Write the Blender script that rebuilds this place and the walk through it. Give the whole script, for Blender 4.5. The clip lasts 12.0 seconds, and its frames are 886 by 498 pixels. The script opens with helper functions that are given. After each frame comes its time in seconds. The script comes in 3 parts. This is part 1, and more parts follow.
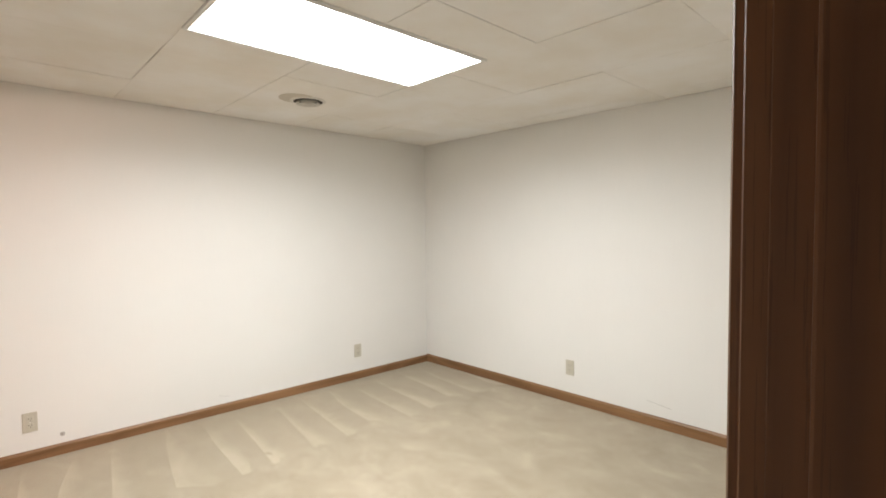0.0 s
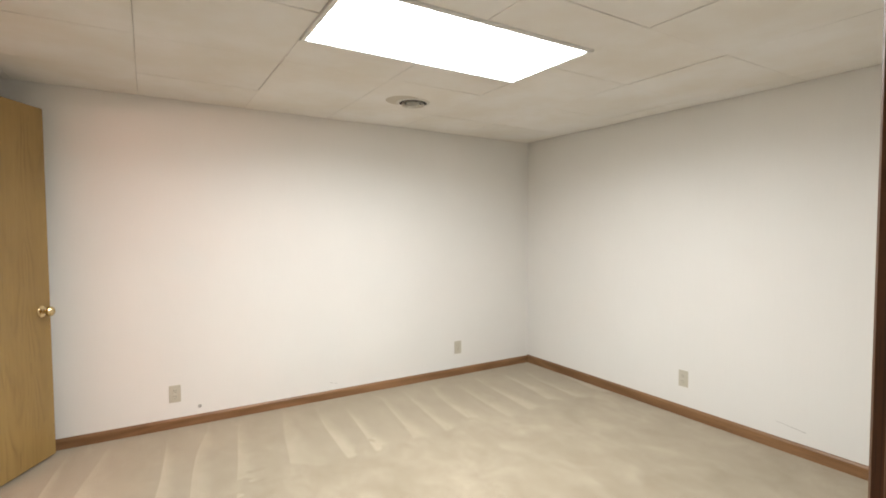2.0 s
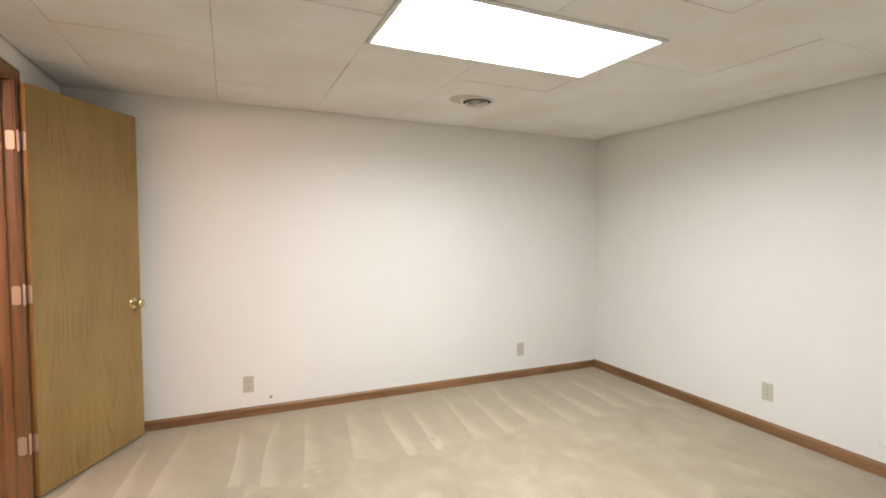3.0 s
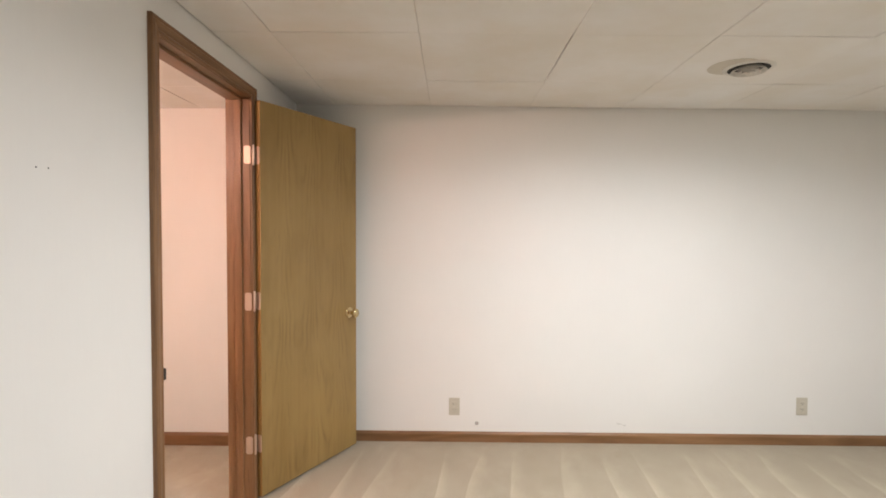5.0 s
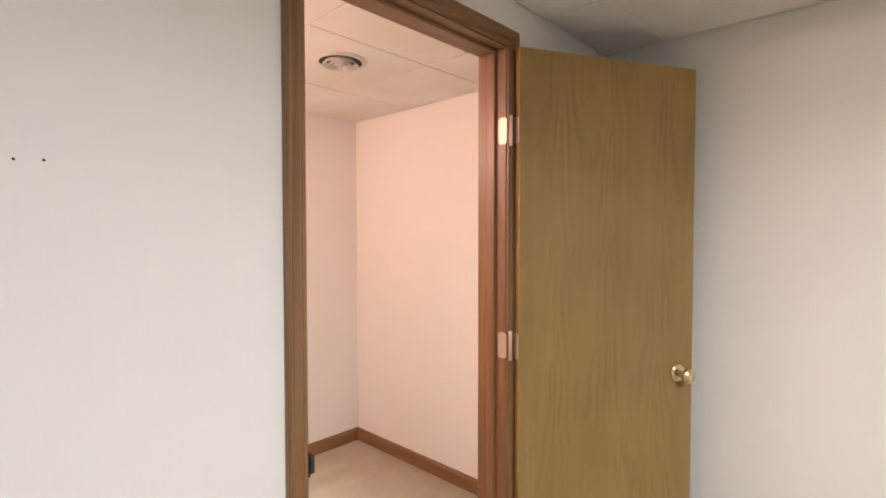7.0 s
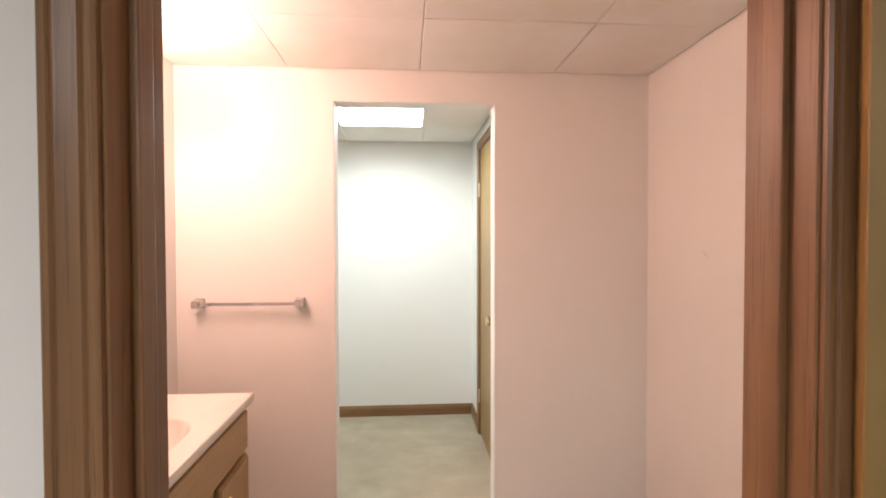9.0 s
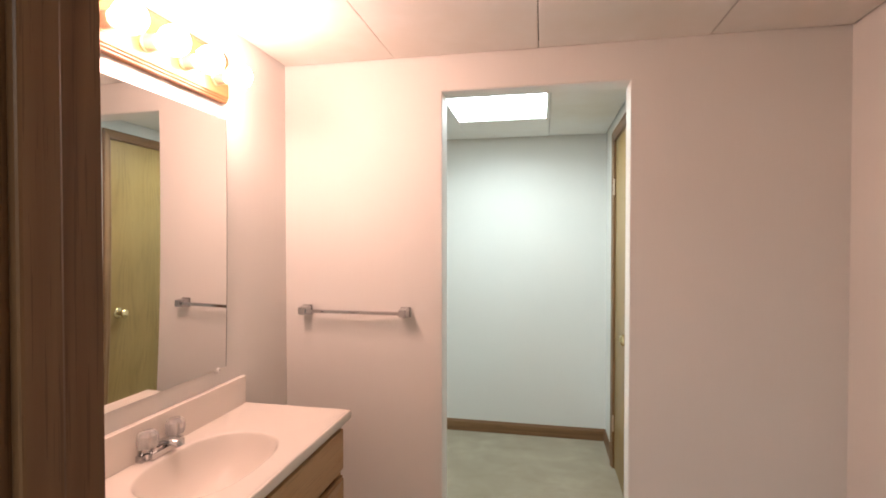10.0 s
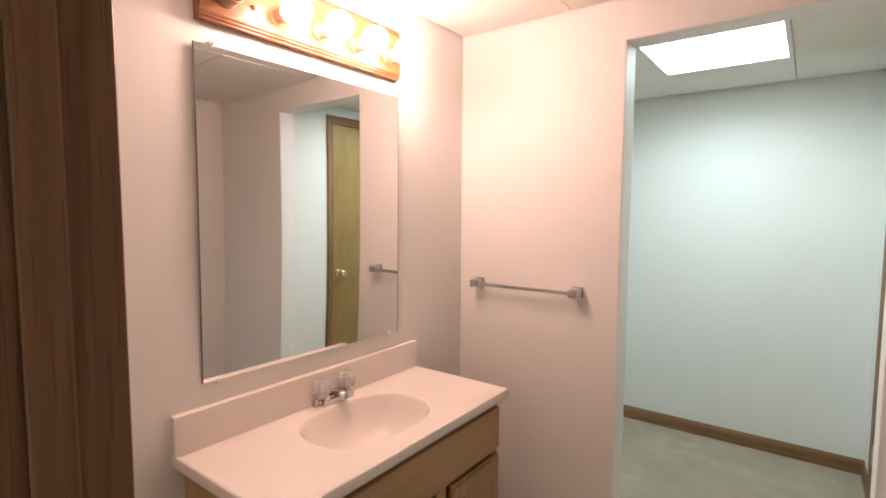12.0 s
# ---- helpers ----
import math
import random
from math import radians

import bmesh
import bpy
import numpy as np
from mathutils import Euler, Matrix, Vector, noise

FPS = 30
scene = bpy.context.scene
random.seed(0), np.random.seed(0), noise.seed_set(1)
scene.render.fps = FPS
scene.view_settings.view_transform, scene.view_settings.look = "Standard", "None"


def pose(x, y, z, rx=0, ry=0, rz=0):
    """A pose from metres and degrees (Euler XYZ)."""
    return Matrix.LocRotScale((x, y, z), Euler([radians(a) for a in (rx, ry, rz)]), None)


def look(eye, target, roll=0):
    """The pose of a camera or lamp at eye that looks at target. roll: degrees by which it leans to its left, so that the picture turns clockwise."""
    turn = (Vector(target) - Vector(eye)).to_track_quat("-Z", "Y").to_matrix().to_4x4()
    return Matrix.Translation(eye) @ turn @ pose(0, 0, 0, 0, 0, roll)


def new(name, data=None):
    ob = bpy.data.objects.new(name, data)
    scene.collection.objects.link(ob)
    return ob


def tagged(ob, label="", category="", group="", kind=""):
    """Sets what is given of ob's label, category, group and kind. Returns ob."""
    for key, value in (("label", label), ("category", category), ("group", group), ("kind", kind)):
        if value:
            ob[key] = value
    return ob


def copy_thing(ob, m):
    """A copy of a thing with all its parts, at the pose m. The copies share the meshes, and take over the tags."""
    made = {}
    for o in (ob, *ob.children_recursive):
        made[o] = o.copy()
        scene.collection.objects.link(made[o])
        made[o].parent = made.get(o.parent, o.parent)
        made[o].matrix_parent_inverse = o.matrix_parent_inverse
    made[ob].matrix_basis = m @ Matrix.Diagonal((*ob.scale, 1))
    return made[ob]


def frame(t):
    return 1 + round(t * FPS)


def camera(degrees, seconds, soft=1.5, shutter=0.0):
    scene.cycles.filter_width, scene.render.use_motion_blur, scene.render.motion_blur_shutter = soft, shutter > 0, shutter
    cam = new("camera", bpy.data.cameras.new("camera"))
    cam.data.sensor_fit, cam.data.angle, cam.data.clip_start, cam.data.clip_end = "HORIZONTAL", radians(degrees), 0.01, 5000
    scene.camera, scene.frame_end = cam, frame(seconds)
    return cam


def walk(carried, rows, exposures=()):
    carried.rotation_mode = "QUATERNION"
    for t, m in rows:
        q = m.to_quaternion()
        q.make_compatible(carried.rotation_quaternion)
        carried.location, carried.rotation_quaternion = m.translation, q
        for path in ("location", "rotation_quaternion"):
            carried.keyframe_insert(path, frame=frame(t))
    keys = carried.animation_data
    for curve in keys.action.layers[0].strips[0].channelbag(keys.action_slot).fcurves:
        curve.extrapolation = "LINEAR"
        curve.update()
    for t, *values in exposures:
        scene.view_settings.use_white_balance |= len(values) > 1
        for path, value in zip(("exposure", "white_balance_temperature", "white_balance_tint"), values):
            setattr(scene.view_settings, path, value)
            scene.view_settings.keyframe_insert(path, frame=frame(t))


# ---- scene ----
cam = camera(83.8, 12.0, 1.8)
PATH = [
    (0, (0.876, -3.742, 1.35), (2.236, -2.279, 1.262), -0.6),
    (0.5, (0.877, -3.738, 1.341), (2.158, -2.205, 1.258), -0.6),
    (1, (0.879, -3.741, 1.343), (2.074, -2.139, 1.259), -0.5),
    (1.5, (0.882, -3.742, 1.338), (1.994, -2.082, 1.256), -0.4),
    (2, (0.896, -3.742, 1.343), (1.925, -2.03, 1.255), -0.3),
    (2.5, (0.897, -3.74, 1.345), (1.829, -1.973, 1.255), -0.2),
    (3, (0.915, -3.724, 1.348), (1.715, -1.894, 1.257), -0.1),
    (3.2, (0.931, -3.719, 1.349), (1.665, -1.861, 1.257), -0.0),
    (5, (1.009, -3.224, 1.363), (0.976, -1.225, 1.305), 0.2),
    (5.5, (1.045, -2.978, 1.35), (0.692, -1.01, 1.301), 0.0),
    (6, (1.094, -2.72, 1.349), (0.347, -0.866, 1.295), 0.0),
    (6.5, (1.042, -2.431, 1.39), (-0.043, -0.752, 1.341), -0.1),
    (6.7, (1.028, -2.315, 1.41), (-0.173, -0.717, 1.355), 0.0),
    (8.3, (0.752, -1.441, 1.393), (-1.149, -0.82, 1.352), -0.5),
    (8.5, (0.687, -1.36, 1.399), (-1.253, -0.877, 1.359), -0.3),
    (9, (0.531, -1.223, 1.4), (-1.464, -1.081, 1.357), -0.1),
    (9.5, (0.368, -1.166, 1.405), (-1.626, -1.309, 1.366), 0.1),
    (10, (0.249, -1.148, 1.411), (-1.711, -1.544, 1.377), 0.0),
    (10.5, (0.163, -1.118, 1.422), (-1.722, -1.783, 1.366), 0.2),
    (11, (0.106, -1.081, 1.416), (-1.681, -1.974, 1.339), 0.2),
    (11.5, (0.079, -1.038, 1.415), (-1.608, -2.105, 1.286), 0.2),
    (12, (0.074, -1.006, 1.419), (-1.525, -2.197, 1.266), 0.3),
]
EXPOSURE = [(0, 0.08, 7050, 14), (3, 0.02, 7000, 14), (6, 0.02, 6900, 17), (6.7, 0.05, 6900, 17), (8.5, -0.2, 6950, 18), (9, -0.4, 6950, 18), (10, -0.82, 6600, 11), (12, -0.9, 6350, 8)]
walk(cam, [(t, look(eye, target, roll)) for t, eye, target, roll in PATH], EXPOSURE)

# ---- light and world ----
world = bpy.data.worlds.new("world")
world.use_nodes = True
world.node_tree.nodes["Background"].inputs[0].default_value = (0.5, 0.5, 0.5, 1)
world.node_tree.nodes["Background"].inputs[1].default_value = 0.02
scene.world = world
TROFFER_ROOM = ((0.92, 1.0, 1.06), 15.0, 41.0)
TROFFER_CLOSET = ((0.83, 1.0, 1.03), 21.0, 19.0)
BULB = ((1.0, 0.64, 0.54), 198.0)


# ---- materials ----
class Tree:
    """Short hand for node materials."""

    def __init__(self, name):
        self.m = bpy.data.materials.new(name)
        self.m.use_nodes = True
        self.n, self.l = self.m.node_tree.nodes, self.m.node_tree.links
        self.b = self.n["Principled BSDF"]

    def add(self, kind, **values):
        node = self.n.new(kind)
        for key, value in values.items():
            node.inputs[key].default_value = value
        return node

    def link(self, a, b):
        self.l.new(a, b)

    def coords(self, scale=(1, 1, 1)):
        t = self.n.new("ShaderNodeTexCoord")
        m = self.add("ShaderNodeMapping", Scale=scale)
        self.link(t.outputs["Object"], m.inputs["Vector"])
        return m.outputs[0]

    def noise(self, vec, scale, detail=3.0, rough=0.55, distort=0.0):
        t = self.add("ShaderNodeTexNoise", Scale=scale, Detail=detail, Roughness=rough, Distortion=distort)
        self.link(vec, t.inputs["Vector"])
        return t.outputs["Fac"]

    def math(self, op, a, b=0.0, c=0.0):
        t = self.n.new("ShaderNodeMath")
        t.operation = op
        for i, v in enumerate((a, b, c)):
            if isinstance(v, (int, float)):
                t.inputs[i].default_value = v
            else:
                self.link(v, t.inputs[i])
        return t.outputs[0]

    def ramp(self, fac, stops):
        t = self.n.new("ShaderNodeValToRGB")
        e = t.color_ramp.elements
        while len(e) < len(stops):
            e.new(0.5)
        for item, (p, c) in zip(e, stops):
            item.position, item.color = p, (*c, 1)
        self.link(fac, t.inputs[0])
        return t.outputs[0]

    def mix(self, fac, a, b, blend="MIX"):
        t = self.n.new("ShaderNodeMix")
        t.data_type, t.blend_type = "RGBA", blend
        for i, v in ((0, fac), (6, a), (7, b)):
            if isinstance(v, (int, float)):
                t.inputs[i].default_value = v
            elif isinstance(v, tuple):
                t.inputs[i].default_value = (*v, 1)
            else:
                self.link(v, t.inputs[i])
        return t.outputs[2]

    def bump(self, height, strength, distance):
        t = self.add("ShaderNodeBump", Strength=strength, Distance=distance)
        self.link(height, t.inputs["Height"])
        self.link(t.outputs[0], self.b.inputs["Normal"])

    def finish(self, color=None, rough=0.5, metal=0.0, spec=0.5):
        if isinstance(color, tuple):
            self.b.inputs["Base Color"].default_value = (*color, 1)
        elif color is not None:
            self.link(color, self.b.inputs["Base Color"])
        if isinstance(rough, float):
            self.b.inputs["Roughness"].default_value = rough
        else:
            self.link(rough, self.b.inputs["Roughness"])
        self.b.inputs["Metallic"].default_value = metal
        self.b.inputs["Specular IOR Level"].default_value = spec
        return self.m


def paint(name, a, b, rough=0.6, relief=0.07, weave=False):
    t = Tree(name)
    v = t.coords()
    big = t.noise(v, 1.3, 4)
    col = t.ramp(big, [(0.3, a), (0.7, b)])
    fine = t.noise(v, 190.0, 2)
    if weave:
        stripes = t.noise(t.coords((150, 150, 5)), 1.0, 2)
        col = t.mix(0.015, col, t.ramp(stripes, [(0.3, (0.35, 0.34, 0.3)), (0.7, (0.85, 0.83, 0.78))]))
        fine = t.math("ADD", fine, t.math("MULTIPLY", stripes, 0.8))
    t.bump(fine, relief, 0.002)
    return t.finish(col, rough, spec=0.3)


def wood(name, dark, light, axis="z", rough=0.38, flame=9.0, fine=1.0, stretch=0.09):
    """Stained wood, its grain along one axis."""
    t = Tree(name)
    k = {"x": (stretch, 1, 1), "y": (1, stretch, 1), "z": (1, 1, stretch)}[axis]
    s = {"x": (0.02, 1, 1), "y": (1, 0.02, 1), "z": (1, 1, 0.02)}[axis]
    figure = t.noise(t.coords(k), 4.2, 2, 0.45, 0.7)
    ring = t.math("FRACT", t.math("MULTIPLY", figure, flame))
    ring = t.math("ABSOLUTE", t.math("SUBTRACT", ring, 0.5))
    pores = t.noise(t.coords(s), 260.0, 3, 0.6)
    streak = t.noise(t.coords(s), 38.0, 3, 0.6)
    cloud = t.noise(t.coords(k), 7.0, 3, 0.5, 0.3)
    tone = t.math("ADD", t.math("MULTIPLY", ring, 0.5 * fine), t.math("ADD", t.math("MULTIPLY", streak, 0.2 + 0.3 * fine), t.math("MULTIPLY", t.math("SUBTRACT", cloud, 0.4), 0.3 + 0.5 * fine)))
    col = t.ramp(tone, [(0.22, dark), (0.78, light)])
    col = t.mix(t.math("MULTIPLY", t.math("LESS_THAN", pores, 0.4), 0.35 * fine), col, tuple(c * 0.45 for c in dark))
    t.bump(pores, 0.12, 0.001)
    return t.finish(col, t.math("ADD", t.math("MULTIPLY", streak, 0.2), rough - 0.1), spec=0.4)


def veneer(name, dark, light, pale):
    """Slip-matched flat-cut veneer: arched flames in each leaf of it, with clouds and short dark flecks."""
    t = Tree(name)
    sep = t.n.new("ShaderNodeSeparateXYZ")
    t.link(t.coords(), sep.inputs[0])
    x, z = sep.outputs[0], sep.outputs[2]
    drift = t.math("MULTIPLY", t.math("SUBTRACT", t.noise(t.coords((0.6, 1, 0.5)), 1.6, 2), 0.5), 0.10)
    u = t.math("SUBTRACT", t.math("FRACT", t.math("ADD", t.math("MULTIPLY", t.math("ADD", x, drift), 4.6), 0.3)), 0.5)
    arch = t.math("MULTIPLY", t.math("MULTIPLY", u, u), 4.5)
    wild = t.math("MULTIPLY", t.noise(t.coords((1, 1, 0.4)), 9.0, 1, 0.4, 0.6), 0.7)
    height = t.math("ADD", t.math("SUBTRACT", t.math("MULTIPLY", z, 1.15), arch), wild)
    ring = t.math("ABSOLUTE", t.math("SUBTRACT", t.math("FRACT", t.math("MULTIPLY", height, 2.3)), 0.5))
    shown = t.math("MAXIMUM", t.math("MULTIPLY", t.math("SUBTRACT", t.noise(t.coords((1, 1, 0.45)), 7.0, 3), 0.42), 3.0), 0.0)
    flame = t.math("MULTIPLY", t.math("POWER", t.math("MULTIPLY", ring, 2.0), 1.7), t.math("MINIMUM", shown, 1.0))
    fleck = t.math("MULTIPLY", t.math("GREATER_THAN", t.noise(t.coords((1, 1, 0.09)), 46.0, 2), 0.66), t.noise(t.coords(), 3.5, 2))
    cloud = t.noise(t.coords((1, 1, 0.35)), 4.0, 4, 0.55, 0.4)
    streak = t.noise(t.coords((1, 1, 0.02)), 55.0, 3, 0.6)
    col = t.ramp(t.math("ADD", t.math("MULTIPLY", cloud, 0.75), t.math("MULTIPLY", streak, 0.25)), [(0.36, light), (0.66, pale)])
    col = t.mix(t.math("MULTIPLY", flame, 0.55), col, dark)
    col = t.mix(t.math("MULTIPLY", fleck, 0.35), col, dark)
    t.bump(streak, 0.08, 0.001)
    return t.finish(col, t.math("ADD", t.math("MULTIPLY", cloud, 0.15), 0.32), spec=0.4)


def plain(name, color, rough=0.4, metal=0.0, speck=0.06):
    t = Tree(name)
    n = t.noise(t.coords(), 35.0, 3)
    col = t.mix(t.math("MULTIPLY", n, speck * 2), color, tuple(c * 0.6 for c in color))
    return t.finish(col, t.math("ADD", t.math("MULTIPLY", n, 0.08), rough - 0.04), metal)


def glow(name, light, rough=0.4):
    t = Tree(name)
    t.b.inputs["Emission Color"].default_value = (*light[0], 1)
    t.b.inputs["Emission Strength"].default_value = light[1]
    return t.finish((0.85, 0.85, 0.85), rough)


def carpet_material():
    """Cut-pile carpet with the wedge marks of a vacuum cleaner along the far wall and trodden blotches."""
    t = Tree("carpet")
    v = t.coords()
    sep = t.n.new("ShaderNodeSeparateXYZ")
    t.link(v, sep.inputs[0])
    x, y = sep.outputs[0], sep.outputs[1]
    wob = t.math("MULTIPLY", t.math("SUBTRACT", t.noise(t.coords((1, 0.12, 1)), 2.6, 1), 0.5), 1.3)
    far = t.math("MULTIPLY", y, -1.0)
    u = t.math("FRACT", t.math("ADD", t.math("ADD", t.math("MULTIPLY", x, 4.1), t.math("MULTIPLY", far, 0.55)), wob))
    width = t.math("MULTIPLY", far, 0.62)
    edge = t.math("MULTIPLY", t.math("SUBTRACT", width, u), 3.0)
    wedge = t.math("MINIMUM", t.math("MAXIMUM", edge, 0.0), 1.0)
    wedge = t.math("MULTIPLY", wedge, t.math("SUBTRACT", 1.0, t.math("MULTIPLY", u, 0.7)))
    reach = t.math("ADD", 1.0, t.math("MULTIPLY", t.math("SUBTRACT", t.noise(v, 3.0, 3), 0.5), 0.7))
    inside = t.math("MULTIPLY", t.math("LESS_THAN", far, reach), t.math("GREATER_THAN", x, 0.0))
    wedge = t.math("MULTIPLY", wedge, inside)
    blotch = t.noise(v, 2.4, 5, 0.6, 0.6)
    blotch2 = t.noise(t.coords((1, 0.6, 1)), 7.5, 4, 0.62, 0.4)
    strokes = t.math("MULTIPLY", t.math("SUBTRACT", t.math("ADD", blotch, blotch2), 1.0), t.math("SUBTRACT", 1.1, t.math("MULTIPLY", inside, 0.5)))
    tone = t.math("ADD", t.math("ADD", 0.4, t.math("MULTIPLY", t.math("MULTIPLY", wedge, t.math("ADD", 0.15, t.noise(t.coords((1, 0.3, 1)), 3.1, 2))), 0.62)), strokes)
    col = t.ramp(tone, [(0.05, (0.335, 0.287, 0.222)), (0.45, (0.385, 0.333, 0.262)), (1.0, (0.49, 0.435, 0.355))])
    pile = t.noise(v, 330.0, 2, 0.7)
    tuft = t.noise(v, 95.0, 3, 0.6)
    col = t.mix(0.45, col, t.ramp(pile, [(0.3, (0.2, 0.17, 0.12)), (0.7, (0.75, 0.69, 0.55))]), "SOFT_LIGHT")
    t.bump(t.math("ADD", pile, tuft), 0.6, 0.006)
    t.b.inputs["Sheen Weight"].default_value = 0.15
    return t.finish(col, 0.95, spec=0.1)


def tile_material():
    t = Tree("ceiling_tile")
    v = t.coords()
    g = t.n.new("ShaderNodeNewGeometry")
    base = t.ramp(g.outputs["Random Per Island"], [(0.0, (0.82, 0.805, 0.78)), (1.0, (0.85, 0.835, 0.81))])
    stain = t.ramp(t.noise(v, 2.2, 4), [(0.35, (0.93, 0.9, 0.85)), (0.65, (1, 1, 1))])
    col = t.mix(1.0, base, stain, "MULTIPLY")
    t.bump(t.noise(v, 120.0, 4, 0.7), 0.22, 0.003)
    return t.finish(col, 0.85, spec=0.2)


def glass_material(name, rough=0.05, tint=(0.97, 0.97, 0.97)):
    t = Tree(name)
    t.b.inputs["Transmission Weight"].default_value = 1.0
    t.b.inputs["IOR"].default_value = 1.49
    return t.finish(tint, rough)


WALL = paint("wall_paint", (0.75, 0.735, 0.70), (0.78, 0.765, 0.73), weave=True)
REVEAL = paint("reveal_paint", (0.80, 0.79, 0.76), (0.83, 0.82, 0.79), 0.5)
CARPET = carpet_material()
TILE = tile_material()
VOID = plain("ceiling_void", (0.16, 0.145, 0.125), 0.9)
TRIM_X = wood("stained_oak_x", (0.165, 0.08, 0.034), (0.295, 0.158, 0.075), "x")
TRIM_Y = wood("stained_oak_y", (0.165, 0.08, 0.034), (0.295, 0.158, 0.075), "y")
TRIM_Z = wood("stained_oak_z", (0.165, 0.08, 0.034), (0.295, 0.158, 0.075), "z")
LEAF = veneer("birch_veneer", (0.135, 0.077, 0.025), (0.265, 0.163, 0.055), (0.34, 0.217, 0.078))
CABINET = wood("light_oak", (0.36, 0.215, 0.10), (0.52, 0.34, 0.18), "x", 0.42, 6.0, 0.8)
CABINET_Z = wood("light_oak_upright", (0.36, 0.215, 0.10), (0.52, 0.34, 0.18), "z", 0.42, 6.0, 0.8)
LIGHT_OAK = wood("honey_oak", (0.16, 0.062, 0.022), (0.29, 0.13, 0.052), "x", 0.35, 8.0)
BRASS = plain("polished_brass", (0.72, 0.58, 0.34), 0.2, 1.0)
HINGE = plain("dull_brass", (0.66, 0.52, 0.42), 0.5, 0.8)
DARK = plain("dark_slot", (0.02, 0.018, 0.015), 0.7)
CHROME = plain("chrome", (0.60, 0.60, 0.61), 0.07, 1.0, 0.02)
IVORY = plain("ivory_plastic", (0.53, 0.49, 0.40), 0.4)
EDGE = plain("glass_edge", (0.10, 0.12, 0.11), 0.25)
CLIP = plain("clear_white_plastic", (0.8, 0.79, 0.76), 0.2)
# wood of the entrance frame: its shade is put into a darker colour
SHADED_X = wood("shaded_oak_x", (0.095, 0.034, 0.0105), (0.21, 0.08, 0.0255), "x", 0.52)
SHADED_Z = wood("shaded_oak_z", (0.095, 0.034, 0.0105), (0.21, 0.08, 0.0255), "z", 0.52)
WHITE_METAL = plain("white_enamel", (0.74, 0.73, 0.70), 0.35)
VENT_METAL = plain("vent_enamel", (0.68, 0.65, 0.59), 0.4)
CERAMIC = plain("tan_porcelain", (0.34, 0.23, 0.15), 0.3)
MARBLE = paint("cultured_marble", (0.76, 0.70, 0.64), (0.79, 0.735, 0.675), 0.2, 0.0)
MIRROR = Tree("mirror_silver").finish((0.86, 0.87, 0.86), 0.01, 1.0)
ACRYLIC = glass_material("clear_acrylic", 0.08)
ACRYLIC.node_tree.nodes["Principled BSDF"].inputs["Transmission Weight"].default_value = 0.7
LENS_ROOM = glow("lit_lens_room", TROFFER_ROOM)
LENS_CLOSET = glow("lit_lens_closet", TROFFER_CLOSET)
BULB_GLASS = glow("lit_bulb", BULB)
SCUFF = plain("grey_scuff", (0.42, 0.40, 0.37), 0.7)
STAIN = plain("drip_stain", (0.60, 0.55, 0.47), 0.85)


# ---- building helpers ----
def box(bm, x0, x1, y0, y1, z0, z1, bevel=0.0, segs=1):
    made = bmesh.ops.create_cube(bm, size=1.0)["verts"]
    c, s = Vector(((x0 + x1) / 2, (y0 + y1) / 2, (z0 + z1) / 2)), Vector((abs(x1 - x0), abs(y1 - y0), abs(z1 - z0)))
    for v in made:
        v.co = Vector((v.co.x * s.x, v.co.y * s.y, v.co.z * s.z)) + c
    if bevel:
        edges = list({e for v in made for e in v.link_edges})
        bmesh.ops.bevel(bm, geom=edges, offset=bevel, segments=segs, affect="EDGES", profile=0.6)
    return bm


def one_box(*size, bevel=0.0, segs=1):
    return box(bmesh.new(), *size, bevel=bevel, segs=segs)


def lathe(bm, profile, m, segs=28):
    """Turns a list of (radius, height) about the z axis of m."""
    rings = []
    for r, h in profile:
        rings.append([bm.verts.new(m @ Vector((r * math.cos(2 * math.pi * i / segs), r * math.sin(2 * math.pi * i / segs), h))) for i in range(segs)])
    for a, b in zip(rings, rings[1:]):
        for i in range(segs):
            bm.faces.new((a[i], a[(i + 1) % segs], b[(i + 1) % segs], b[i]))
    bm.faces.new(rings[0][::-1])
    bm.faces.new(rings[-1])
    bmesh.ops.recalc_face_normals(bm, faces=bm.faces)
    return bm


def extrude_profile(points, start, along, up, out, length):
    """A moulding: a closed profile of (out, up) pairs carried along a line."""
    bm = bmesh.new()
    a = [bm.verts.new(Vector(start) + Vector(out) * o + Vector(up) * u) for o, u in points]
    b = [bm.verts.new(v.co + Vector(along) * length) for v in a]
    n = len(points)
    for i in range(n):
        bm.faces.new((a[i], a[(i + 1) % n], b[(i + 1) % n], b[i]))
    bm.faces.new(a[::-1])
    bm.faces.new(b)
    bmesh.ops.recalc_face_normals(bm, faces=bm.faces)
    return bm


def mesh(name, bm, material, smooth=False):
    me = bpy.data.meshes.new(name)
    bm.normal_update()
    bm.to_mesh(me)
    bm.free()
    me.materials.append(material)
    if smooth:
        me.shade_smooth()
        me.set_sharp_from_angle(angle=radians(35))
    return me


def part(name, bm, material, parent, label="", smooth=False):
    ob = new(name, mesh(name, bm, material, smooth))
    ob.parent = parent
    return tagged(ob, label)


def setting(name, bm, material, label, category):
    return tagged(new(name, mesh(name, bm, material)), label, category, kind="structure")


def thing(name, x, y, z, label, category, rz=0, group="", kind=""):
    ob = new(name)
    ob.empty_display_size = 0.05
    ob.matrix_world = pose(x, y, z, 0, 0, rz)
    return tagged(ob, label, category, group, kind)


